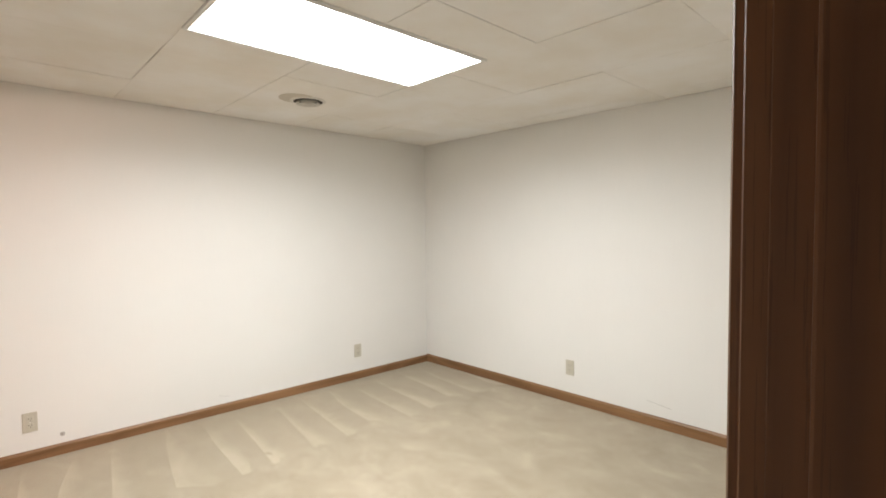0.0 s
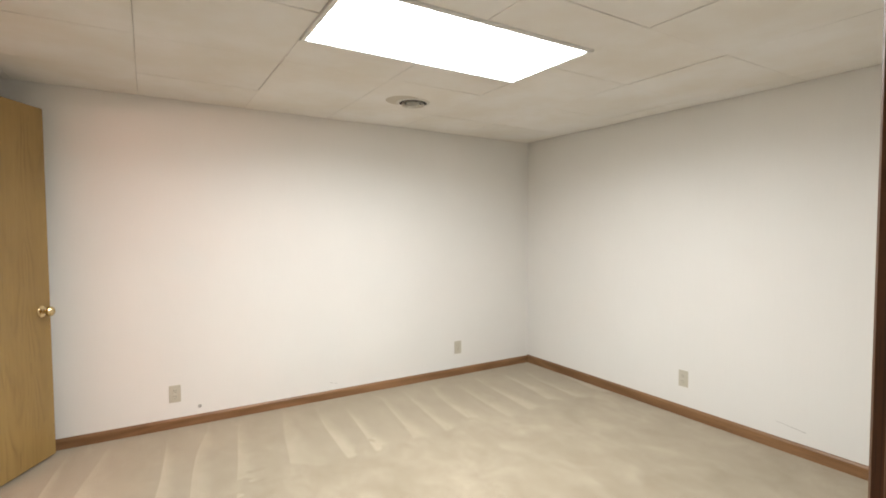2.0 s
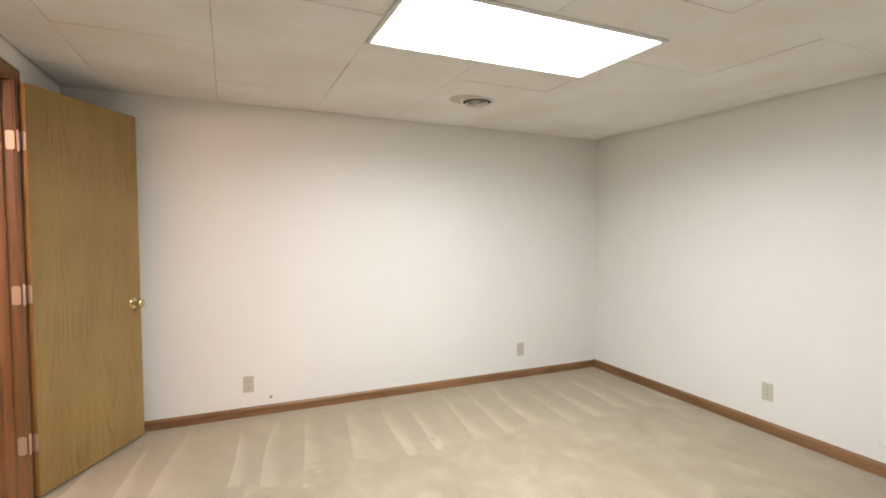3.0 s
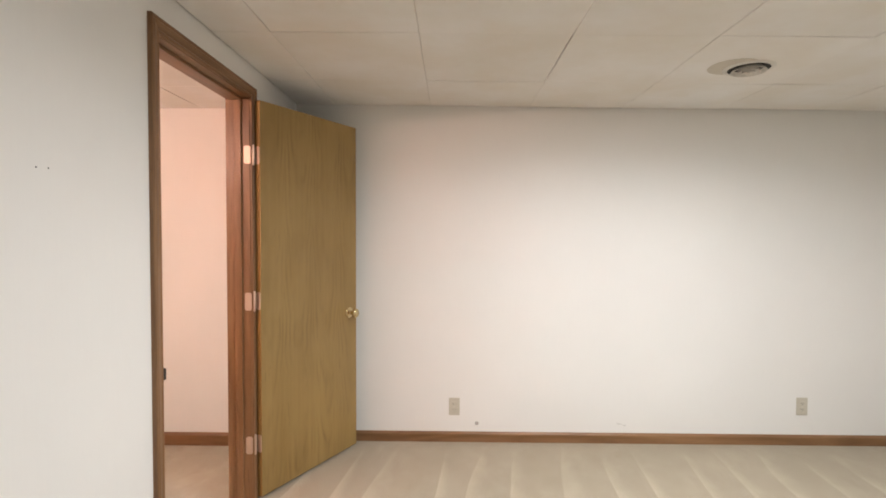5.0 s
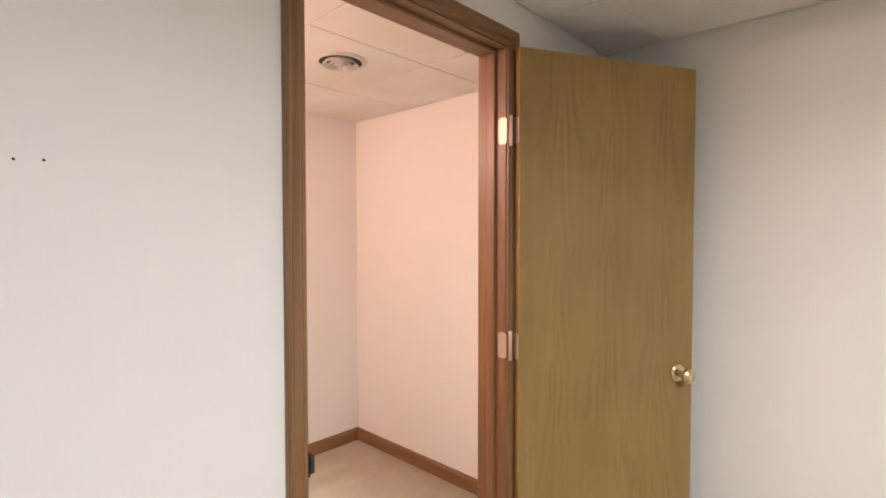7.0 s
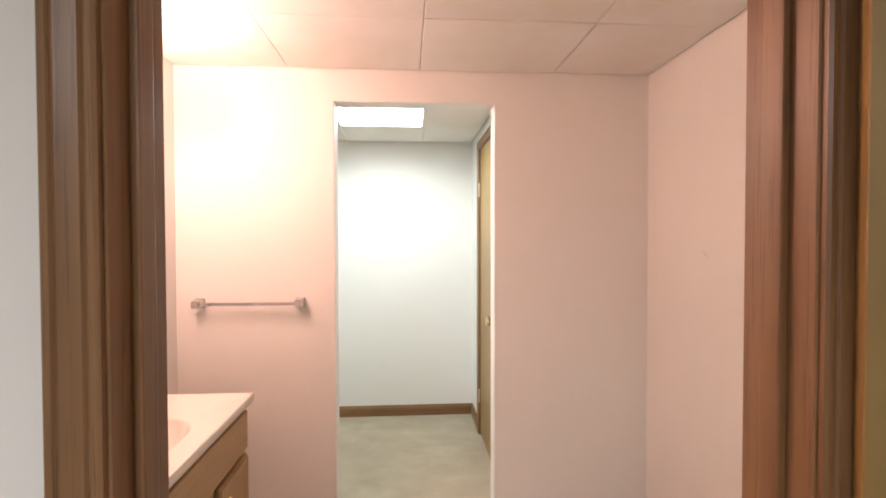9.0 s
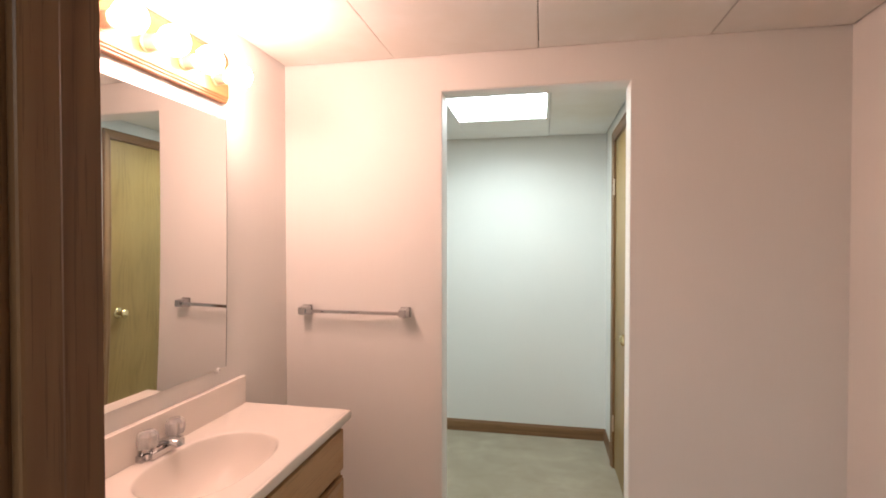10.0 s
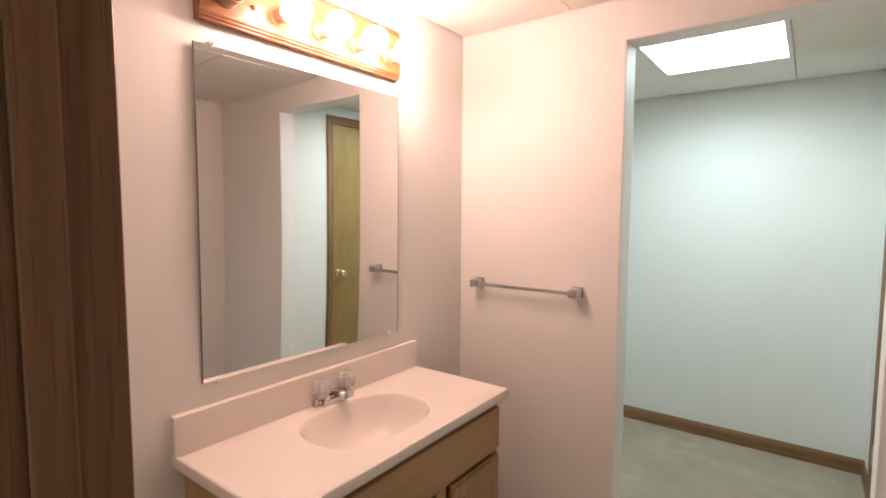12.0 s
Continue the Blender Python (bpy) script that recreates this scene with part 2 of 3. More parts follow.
# ---- plan ----
EAST, SOUTH, TOP = 4.122, -3.622, 2.162
BATH_E, BATH_W, BATH_N, BATH_S = -0.118, -1.72, -0.097, -2.242
CLO_E, CLO_W, CLO_N, CLO_S = -1.828, -3.367, -0.711, -2.6
DOOR_S, DOOR_N, HEAD = -1.530, -0.759, 2.042
ENTRY_W, ENTRY_E = 0.53, 1.298
HALL_S = -5.1

# floor: one carpet through all the spaces
setting("floor", one_box(CLO_W - 0.1, EAST + 0.1, HALL_S - 0.1, 0.1, -0.1, 0.0), CARPET,
        "beige cut-pile carpet with vacuum marks", "floor")

# walls
setting("wall_north", one_box(-0.0, EAST + 0.1, 0.0, 0.1, 0, 2.4), WALL, "off-white painted wall with a woven texture", "wall")
bm = one_box(EAST, EAST + 0.1, SOUTH - 0.12, 0.0, 0, 2.4)
setting("wall_east", bm, WALL, "off-white painted wall with a woven texture", "wall")
bm = one_box(BATH_E, 0.0, SOUTH - 0.12, DOOR_S - 0.02, 0, 2.4)
box(bm, BATH_E, 0.0, DOOR_N + 0.02, 0.1, 0, 2.4)
box(bm, BATH_E, 0.0, DOOR_S - 0.02, DOOR_N + 0.02, HEAD + 0.02, 2.4)
setting("wall_west", bm, WALL, "off-white painted wall with a doorway", "wall")
bm = one_box(0.0, ENTRY_W - 0.02, SOUTH - 0.12, SOUTH, 0, 2.4)
box(bm, ENTRY_E + 0.02, EAST, SOUTH - 0.12, SOUTH, 0, 2.4)
box(bm, ENTRY_W - 0.02, ENTRY_E + 0.02, SOUTH - 0.12, SOUTH, HEAD + 0.02, 2.4)
setting("wall_south", bm, WALL, "off-white painted wall with the entrance doorway", "wall")
setting("wall_bath_north", one_box(BATH_W - 0.12, BATH_E, BATH_N, BATH_N + 0.1, 0, 2.4), WALL, "off-white painted bathroom wall", "wall")
setting("wall_bath_south", one_box(BATH_W - 0.12, BATH_E, BATH_S - 0.1, BATH_S, 0, 2.4), WALL, "off-white painted bathroom wall behind the vanity", "wall")
OP_S, OP_N, OP_TOP = -1.554, -0.821, 2.018
bm = one_box(CLO_E, BATH_W, BATH_S, OP_S, 0, 2.4)
box(bm, CLO_E, BATH_W, OP_N, BATH_N, 0, 2.4)
box(bm, CLO_E, BATH_W, OP_S, OP_N, OP_TOP, 2.4)
setting("wall_bath_west", bm, WALL, "off-white painted wall with a cased opening", "wall")
bm = one_box(CLO_E + 0.001, BATH_W - 0.001, OP_S, OP_S + 0.004, 0, OP_TOP - 0.004, bevel=0.0015)
box(bm, CLO_E + 0.001, BATH_W - 0.001, OP_N - 0.004, OP_N, 0, OP_TOP - 0.004, bevel=0.0015)
box(bm, CLO_E + 0.001, BATH_W - 0.001, OP_S, OP_N, OP_TOP - 0.004, OP_TOP, bevel=0.0015)
setting("trim_opening", bm, REVEAL, "smooth white painted lining of the opening", "trim")
bm = one_box(CLO_W - 0.1, CLO_W, CLO_S - 0.1, CLO_N + 0.1, 0, 2.4)
setting("wall_closet_west", bm, WALL, "pale painted wall of the back room", "wall")
LEAF2_W, LEAF2_E, HEAD2 = -2.935, -2.235, 2.025
bm = one_box(CLO_W, LEAF2_W - 0.015, CLO_N, CLO_N + 0.1, 0, 2.4)
box(bm, LEAF2_E + 0.015, CLO_E, CLO_N, CLO_N + 0.1, 0, 2.4)
box(bm, LEAF2_W - 0.015, LEAF2_E + 0.015, CLO_N, CLO_N + 0.1, HEAD2 + 0.015, 2.4)
box(bm, LEAF2_W - 0.1, LEAF2_E + 0.1, CLO_N + 0.1, CLO_N + 0.16, 0, 2.4)
setting("wall_closet_north", bm, WALL, "pale painted wall of the back room with a door", "wall")
setting("wall_closet_south", one_box(CLO_W, CLO_E, CLO_S - 0.1, CLO_S, 0, 2.4), WALL, "pale painted wall of the back room", "wall")
setting("wall_closet_east", one_box(CLO_E, CLO_E + 0.02, CLO_S, BATH_S - 0.1, 0, 2.4), WALL, "pale painted wall of the back room", "wall")
setting("wall_hall_west", one_box(-0.1, 0.0, HALL_S, SOUTH - 0.12, 0, 2.4), WALL, "painted wall of the unlit hall", "wall")
setting("wall_hall_east", one_box(2.2, 2.3, HALL_S, SOUTH - 0.12, 0, 2.4), WALL, "painted wall of the unlit hall", "wall")
setting("wall_hall_south", one_box(-0.1, 2.3, HALL_S - 0.1, HALL_S, 0, 2.4), WALL, "painted wall of the unlit hall", "wall")


# the room's ceiling has sunk a little towards the east
SAG = Matrix.Translation((3.4, 0, TOP)) @ Matrix.Rotation(0.0122, 4, "Y") @ Matrix.Translation((-3.4, 0, -TOP))


# ceilings: fibre tiles with their joints, each slightly out of level
def ceiling(name, xs, ys, z, holes, label, gaps, lean=Matrix()):
    rng = random.Random(len(name) * 7)
    bm = bmesh.new()
    low = min(xs), max(xs), min(ys), max(ys)
    deck = one_box(low[0] - 0.02, low[1] + 0.06, low[2] - 0.02, low[3] + 0.06, z + 0.034, z + 0.12)
    setting(name.replace("ceiling", "ceiling_deck"), deck, VOID, "dark deck above the ceiling tiles", "ceiling").matrix_world = lean
    cells = [(a, b, c, d) for a, b in zip(xs, xs[1:]) for c, d in zip(ys, ys[1:])]
    for hx0, hx1, hy0, hy1 in holes:
        left = []
        for a, b, c, d in cells:
            if a >= hx1 or b <= hx0 or c >= hy1 or d <= hy0:
                left.append((a, b, c, d))
                continue
            left += [(a, b, c, hy0)] if hy0 - c > 0.02 else []
            left += [(a, b, hy1, d)] if d - hy1 > 0.02 else []
            left += [(a, hx0, max(c, hy0), min(d, hy1))] if hx0 - a > 0.02 else []
            left += [(hx1, b, max(c, hy0), min(d, hy1))] if b - hx1 > 0.02 else []
        cells = left
    for a, b, c, d in cells:
        g = [rng.choice(gaps) for _ in range(4)]
        for i, on_wall in enumerate((a == low[0], c == low[2], b == low[1], d == low[3])):
            g[i] += rng.choice((0.0015, 0.002, 0.0035, 0.008)) if on_wall else 0
        dz = [rng.uniform(0, 0.0045) for _ in range(4)]
        base = [(a + g[0], c + g[1]), (b - g[2], c + g[1]), (b - g[2], d - g[3]), (a + g[0], d - g[3])]
        k = 0.003
        inner = [(x + k * (1 if i in (0, 3) else -1), y + k * (1 if i < 2 else -1)) for i, (x, y) in enumerate(base)]
        low_v = [bm.verts.new((x, y, z + h)) for (x, y), h in zip(inner, dz)]
        mid_v = [bm.verts.new((x, y, z + h + 0.0015)) for (x, y), h in zip(base, dz)]
        top_v = [bm.verts.new((x, y, z + 0.03)) for x, y in base]
        bm.faces.new(low_v[::-1])
        for i in range(4):
            j = (i + 1) % 4
            bm.faces.new((low_v[i], low_v[j], mid_v[j], mid_v[i]))
            bm.faces.new((mid_v[i], mid_v[j], top_v[j], top_v[i]))
    tiles = setting(name, bm, TILE, label, "ceiling")
    tiles.matrix_world = lean
    return tiles


LX0, LX1, LY0, LY1 = 1.508, 2.728, -2.086, -1.484
CX0, CX1, CY0, CY1 = -2.828, -2.244, -1.680, -1.108
ceiling("ceiling_room", [0.004, 0.255, 0.872, LX0, 2.105, LX1, 3.318, 3.925, EAST - 0.004],
        [SOUTH + 0.004, -2.99, -2.38, -1.795, -1.16, -0.53, -0.005], TOP, [(LX0, LX1, LY0, LY1)],
        "off-white fibre ceiling tiles with uneven joints", (0.0004, 0.0006, 0.0012, 0.0018), SAG)
ceiling("ceiling_bath", [BATH_W + 0.003, -1.185, -0.575, BATH_E - 0.003], [BATH_S + 0.003, -1.748, -1.165, -0.555, BATH_N - 0.003], 2.155, [],
        "off-white fibre ceiling tiles with uneven joints", (0.0011, 0.0016, 0.0022))
ceiling("ceiling_closet", [CLO_W + 0.003, CX0, CX1, CLO_E - 0.003], [CLO_S + 0.003, -2.285, CY0, CY1, CLO_N - 0.003], 2.155,
        [(CX0, CX1, CY0, CY1)], "off-white fibre ceiling tiles with uneven joints", (0.0011, 0.0016, 0.0022))
setting("ceiling_hall", one_box(-0.1, 2.3, HALL_S, SOUTH - 0.12, 2.2, 2.3), TILE, "off-white ceiling of the unlit hall", "ceiling")

# baseboards
BASE = [(0, 0), (0.012, 0), (0.012, 0.051), (0.010, 0.057), (0.0065, 0.062), (0.0045, 0.067), (0, 0.067)]


def baseboard(start, along, out, length, material, grow=1.0):
    bm = extrude_profile([(o, u * grow) for o, u in BASE], start, along, (0, 0, 1), out, length)
    return setting("baseboard", bm, material, "reddish brown stained wooden baseboard", "baseboard")


baseboard((0.0, 0.0, 0), (1, 0, 0), (0, -1, 0), EAST, TRIM_X)
baseboard((EAST, SOUTH, 0), (0, 1, 0), (-1, 0, 0), -SOUTH, TRIM_Y, 1.12)
baseboard((0.0, SOUTH, 0), (0, 1, 0), (1, 0, 0), DOOR_S - 0.064 - SOUTH, TRIM_Y)
baseboard((0.0, DOOR_N + 0.064, 0), (0, 1, 0), (1, 0, 0), -DOOR_N - 0.064, TRIM_Y)
baseboard((ENTRY_E + 0.064, SOUTH, 0), (1, 0, 0), (0, 1, 0), EAST - ENTRY_E - 0.064, TRIM_X)
baseboard((0.0, SOUTH, 0), (1, 0, 0), (0, 1, 0), ENTRY_W - 0.064, TRIM_X)
baseboard((BATH_W, BATH_N, 0), (1, 0, 0), (0, -1, 0), BATH_E - BATH_W, TRIM_X, 1.24)
baseboard((BATH_W, OP_N - 0.012, 0), (0, 1, 0), (1, 0, 0), BATH_N - OP_N + 0.012, TRIM_Y, 1.24)
baseboard((CLO_E - 0.012, OP_N - 0.004, 0), (1, 0, 0), (0, -1, 0), BATH_W - CLO_E + 0.024, TRIM_X, 1.24)
baseboard((BATH_W, BATH_S, 0), (0, 1, 0), (1, 0, 0), OP_S - BATH_S, TRIM_Y, 1.24)
baseboard((CLO_W, CLO_S, 0), (0, 1, 0), (1, 0, 0), CLO_N - CLO_S, TRIM_Y, 1.24)
baseboard((CLO_W, CLO_N, 0), (1, 0, 0), (0, -1, 0), LEAF2_W - 0.06 - CLO_W, TRIM_X, 1.24)
baseboard((LEAF2_E + 0.06, CLO_N, 0), (1, 0, 0), (0, -1, 0), CLO_E - LEAF2_E - 0.06, TRIM_X, 1.24)

# ---- door frames ----
# casing profile across its width: (width, thickness) from the opening outwards
CASE = [(0, 0), (0, 0.009), (0.004, 0.0115), (0.010, 0.0115), (0.013, 0.0095), (0.016, 0.013), (0.037, 0.016), (0.040, 0.0145), (0.043, 0.018), (0.050, 0.018), (0.053, 0.015), (0.053, 0)]


def casing(parent, face, out, a0, a1, head, axis, upright=TRIM_Z, level=None):
    """Three mitred pieces of moulding round an opening from a0 to a1 on the wall plane at face."""
    def place(a, w, z):
        return (face + out * w, a, z) if axis == "y" else (a, face + out * w, z)

    for side, a in ((-1, a0), (1, a1)):
        bm = bmesh.new()
        low = [bm.verts.new(place(a + side * u, w, 0.0)) for u, w in CASE]
        high = [bm.verts.new(place(a + side * u, w, head + u)) for u, w in CASE]
        n = len(CASE)
        for i in range(n):
            bm.faces.new((low[i], low[(i + 1) % n], high[(i + 1) % n], high[i]))
        bm.faces.new(low)
        bm.faces.new(high[::-1])
        bmesh.ops.recalc_face_normals(bm, faces=bm.faces)
        part("casing", bm, upright, parent)
    bm = bmesh.new()
    one = [bm.verts.new(place(a0 - u, w, head + u + 0.0004)) for u, w in CASE]
    two = [bm.verts.new(place(a1 + u, w, head + u + 0.0004)) for u, w in CASE]
    n = len(CASE)
    for i in range(n):
        bm.faces.new((one[i], one[(i + 1) % n], two[(i + 1) % n], two[i]))
    bm.faces.new(one)
    bm.faces.new(two[::-1])
    bmesh.ops.recalc_face_normals(bm, faces=bm.faces)
    part("head_casing", bm, level or (TRIM_Y if axis == "y" else TRIM_X), parent)


frame_1 = thing("door_frame_1", 0, 0, 0, "reddish brown stained wooden door frame with moulded casing", "door frame", kind="structure")
casing(frame_1, 0.0, 1, DOOR_S - 0.004, DOOR_N + 0.004, HEAD + 0.004, "y")
for y0, y1, s0, s1 in ((DOOR_S - 0.019, DOOR_S, DOOR_S, DOOR_S + 0.011), (DOOR_N, DOOR_N + 0.019, DOOR_N - 0.011, DOOR_N)):
    part("jamb", one_box(BATH_E - 0.003, 0.001, y0, y1, 0, HEAD, bevel=0.0015), TRIM_Z, frame_1)
    part("door_stop", one_box(-0.075, -0.04, s0, s1, 0, HEAD - 0.011, bevel=0.003, segs=2), TRIM_Z, frame_1)
part("head_jamb", one_box(BATH_E - 0.003, 0.001, DOOR_S - 0.019, DOOR_N + 0.019, HEAD, HEAD + 0.019), TRIM_Y, frame_1)
part("head_stop", one_box(-0.112, -0.04, DOOR_S, DOOR_N, HEAD - 0.011, HEAD, bevel=0.003), TRIM_Y, frame_1)
bm = one_box(-0.034, 0.006, DOOR_S, DOOR_S + 0.003, 0.842, 0.900, bevel=0.001)
box(bm, -0.006, 0.010, DOOR_S + 0.001, DOOR_S + 0.013, 0.850, 0.892, bevel=0.004, segs=2)
part("strike_plate", bm, DARK, frame_1, "dark metal strike plate with a bent lip")

frame_2 = thing("door_frame_2", 0, 0, 0, "stained wooden frame of the entrance doorway, its shade put into the colour", "door frame", kind="structure")
casing(frame_2, SOUTH, 1, ENTRY_W - 0.006, ENTRY_E + 0.006, HEAD + 0.004, "x", SHADED_Z, SHADED_X)
for x0, x1, s0, s1, t0, t1 in ((ENTRY_E, ENTRY_E + 0.019, ENTRY_E - 0.012, ENTRY_E, ENTRY_E - 0.003, ENTRY_E),
                               (ENTRY_W - 0.019, ENTRY_W, ENTRY_W, ENTRY_W + 0.012, ENTRY_W, ENTRY_W + 0.003)):
    part("jamb", one_box(x0, x1, SOUTH - 0.123, SOUTH + 0.001, 0, HEAD, bevel=0.0015), SHADED_Z, frame_2)
    part("jamb_strip", one_box(t0, t1, SOUTH - 0.046, SOUTH - 0.018, 0, HEAD, bevel=0.001), SHADED_Z, frame_2)
    part("door_stop", one_box(s0, s1, SOUTH - 0.115, SOUTH - 0.046, 0, HEAD - 0.011, bevel=0.003, segs=2), SHADED_Z, frame_2)
part("head_jamb", one_box(ENTRY_W - 0.019, ENTRY_E + 0.019, SOUTH - 0.123, SOUTH + 0.001, HEAD, HEAD + 0.019), SHADED_X, frame_2)
part("head_stop", one_box(ENTRY_W, ENTRY_E, SOUTH - 0.115, SOUTH - 0.046, HEAD - 0.011, HEAD), SHADED_X, frame_2)
part("nail_hole", lathe(bmesh.new(), [(0.0022, 0), (0.0022, 0.0006)], pose(ENTRY_E - 0.0002, SOUTH - 0.012, 1.54, 0, -90), 10), DARK, frame_2)

frame_3 = thing("door_frame_3", 0, 0, 0, "brown stained wooden frame of the closed back room door", "door frame", kind="structure")
casing(frame_3, CLO_N, -1, LEAF2_W - 0.003, LEAF2_E + 0.003, HEAD2 + 0.003, "x")
for x0, x1 in ((LEAF2_W - 0.015, LEAF2_W), (LEAF2_E, LEAF2_E + 0.015)):
    part("jamb", one_box(x0, x1, CLO_N - 0.001, CLO_N + 0.1, 0, HEAD2), TRIM_Z, frame_3)
part("head_jamb", one_box(LEAF2_W - 0.015, LEAF2_E + 0.015, CLO_N - 0.001, CLO_N + 0.1, HEAD2, HEAD2 + 0.015), TRIM_X, frame_3)

# ---- doors ----
KNOB = [(0.033, 0), (0.033, 0.003), (0.028, 0.007), (0.014, 0.010), (0.0115, 0.014), (0.0115, 0.030), (0.017, 0.034), (0.0255, 0.040), (0.0285, 0.048), (0.0275, 0.056), (0.021, 0.063), (0.012, 0.066), (0.011, 0.0645), (0.004, 0.0645)]


def hinge_plates(parent, m, z, width, label):
    bm = one_box(0, width, 0, 0.0025, z - 0.045, z + 0.045)
    bmesh.ops.bevel(bm, geom=[e for e in bm.edges if abs((e.verts[0].co - e.verts[1].co).y) > 0.002], offset=0.005, segments=3, affect="EDGES")
    bm.transform(m)
    plate = part("hinge", bm, HINGE, parent, label)
    for u, h in ((0.3, 0.03), (0.62, 0.0), (0.3, -0.03)):
        bm = lathe(bmesh.new(), [(0.004, 0), (0.0036, 0.0008), (0.001, 0.0004)], m @ pose(width * u, 0, z + h, 90), 10)
        part("screw", bm, HINGE, plate)
    return plate


door_1 = thing("door_1", 0.045, -0.742, 0, "open flush door in golden brown birch veneer", "door", rz=61.5, kind="structure")
part("leaf", one_box(0, 0.75, 0, 0.035, 0.015, 2.036, bevel=0.0015), LEAF, door_1)
for turn, y in ((90, 0.0), (-90, 0.035)):
    part("door_knob", lathe(bmesh.new(), KNOB, pose(0.682, y, 0.872, turn)), BRASS, door_1, "polished brass round knob", True)
part("latch_plate", one_box(0.7495, 0.7515, 0.006, 0.030, 0.845, 0.90, bevel=0.0008), BRASS, door_1)
for z in (1.76, 1.022, 0.288):
    hinge_plates(door_1, pose(-0.0005, 0.002, 0, 0, 0, 90), z, 0.03, "dull brass butt hinge")
    hinge_plates(frame_1, pose(-0.030, DOOR_N - 0.0005, 0), z, 0.034, "dull brass butt hinge")
    bm = lathe(bmesh.new(), [(0.004, z - 0.052), (0.0065, z - 0.048), (0.0065, z - 0.0155), (0.0058, z - 0.015), (0.0065, z - 0.0145), (0.0065, z + 0.0145), (0.0058, z + 0.015), (0.0065, z + 0.0155), (0.0065, z + 0.048), (0.004, z + 0.052)], pose(0.0135, DOOR_N + 0.012, 0), 14)
    part("hinge_pin", bm, HINGE, frame_1, "", True)

door_2 = thing("door_2", LEAF2_W, CLO_N + 0.001, 0, "closed flush door in pale brown veneer", "door", kind="structure")
w2 = LEAF2_E - LEAF2_W
part("leaf", one_box(0.002, w2 - 0.002, 0, 0.035, 0.012, HEAD2 - 0.003, bevel=0.0015), LEAF, door_2)
part("door_knob", lathe(bmesh.new(), KNOB, pose(w2 - 0.062, 0.0, 0.92, 90)), BRASS, door_2, "polished brass round knob", True)
for z in (1.74, 0.28):
    part("hinge", lathe(bmesh.new(), [(0.004, z - 0.05), (0.006, z - 0.045), (0.006, z + 0.045), (0.004, z + 0.05)], pose(0.0, -0.009, 0), 12), HINGE, door_2)


# ---- ceiling lights and vents ----
def troffer(x0, x1, y0, y1, z, lens, light, spread, label):
    """A prismatic lens: part of the light leaves evenly, the rest is thrown downwards."""
    t = thing("ceiling_light", (x0 + x1) / 2, (y0 + y1) / 2, z, label, "ceiling light", group="recessed ceiling lights")
    hx, hy = (x1 - x0) / 2, (y1 - y0) / 2
    k = 0.022
    for a, b, c, d in ((-hx, hx, -hy, -hy + k), (-hx, hx, hy - k, hy), (-hx, -hx + k, -hy + k, hy - k), (hx - k, hx, -hy + k, hy - k)):
        part("frame", one_box(a, b, c, d, -0.007, 0.02, bevel=0.003), WHITE_METAL, t, "white enamelled metal rim")
    part("housing", one_box(-hx, hx, -hy, hy, 0.021, 0.033), WHITE_METAL, t)
    part("diffuser", one_box(-hx + k, hx - k, -hy + k, hy - k, -0.002, 0.004), lens, t, "brightly lit white acrylic lens")
    lamp = bpy.data.lights.new("tubes", "AREA")
    lamp.shape, lamp.size, lamp.size_y = "RECTANGLE", 2 * (hx - k), 2 * (hy - k)
    lamp.color, lamp.energy, lamp.spread = light[0], light[2], radians(spread)
    tubes = new("tubes", lamp)
    tubes.parent, tubes.location = t, (0, 0, -0.009)
    return t


troffer(LX0, LX1, LY0, LY1, TOP, LENS_ROOM, TROFFER_ROOM, 163, "lit white fluorescent light set in the tiled ceiling").matrix_world = SAG @ pose((LX0 + LX1) / 2, (LY0 + LY1) / 2, TOP)
troffer(CX0, CX1, CY0, CY1, 2.155, LENS_CLOSET, TROFFER_CLOSET, 160, "lit cool white fluorescent light in the back room ceiling")


def vent(x, y, z):
    v = thing("ceiling_vent", x, y, z, "round off-white metal air diffuser in the ceiling", "air vent", group="round ceiling vents")
    # flat disc under the solid tile, the duct's inner shade painted near black
    part("backing", lathe(bmesh.new(), [(0.098, -0.001), (0.098, -0.003)], pose(0, 0, 0), 40), DARK, v, "near-black disc painted for the shade inside the duct")
    for r0, r1, z0, z1, name in ((0.092, 0.112, -0.006, -0.003, "rim"), (0.060, 0.076, -0.004, -0.020, "ring"), (0.036, 0.052, -0.004, -0.024, "ring"), (0.014, 0.030, -0.004, -0.027, "ring")):
        bm = bmesh.new()
        segs, rings = 40, []
        for r, h in ((r0, z0), (r1, z1), (r1 + 0.002, z1 + 0.001), (r1 + 0.001, z1 + 0.004), (r0 + 0.003, z0 + 0.003)):
            rings.append([bm.verts.new((r * math.cos(2 * math.pi * i / segs), r * math.sin(2 * math.pi * i / segs), h)) for i in range(segs)])
        for a, b in zip(rings, rings[1:] + rings[:1]):
            for i in range(segs):
                bm.faces.new((a[i], a[(i + 1) % segs], b[(i + 1) % segs], b[i]))
        bmesh.ops.recalc_face_normals(bm, faces=bm.faces)
        part(name, bm, VENT_METAL, v, "", True)
    part("centre_cap", lathe(bmesh.new(), [(0.006, -0.002), (0.009, -0.024), (0.007, -0.028), (0.002, -0.029)], pose(0, 0, 0), 24), VENT_METAL, v, "", True)
    return v


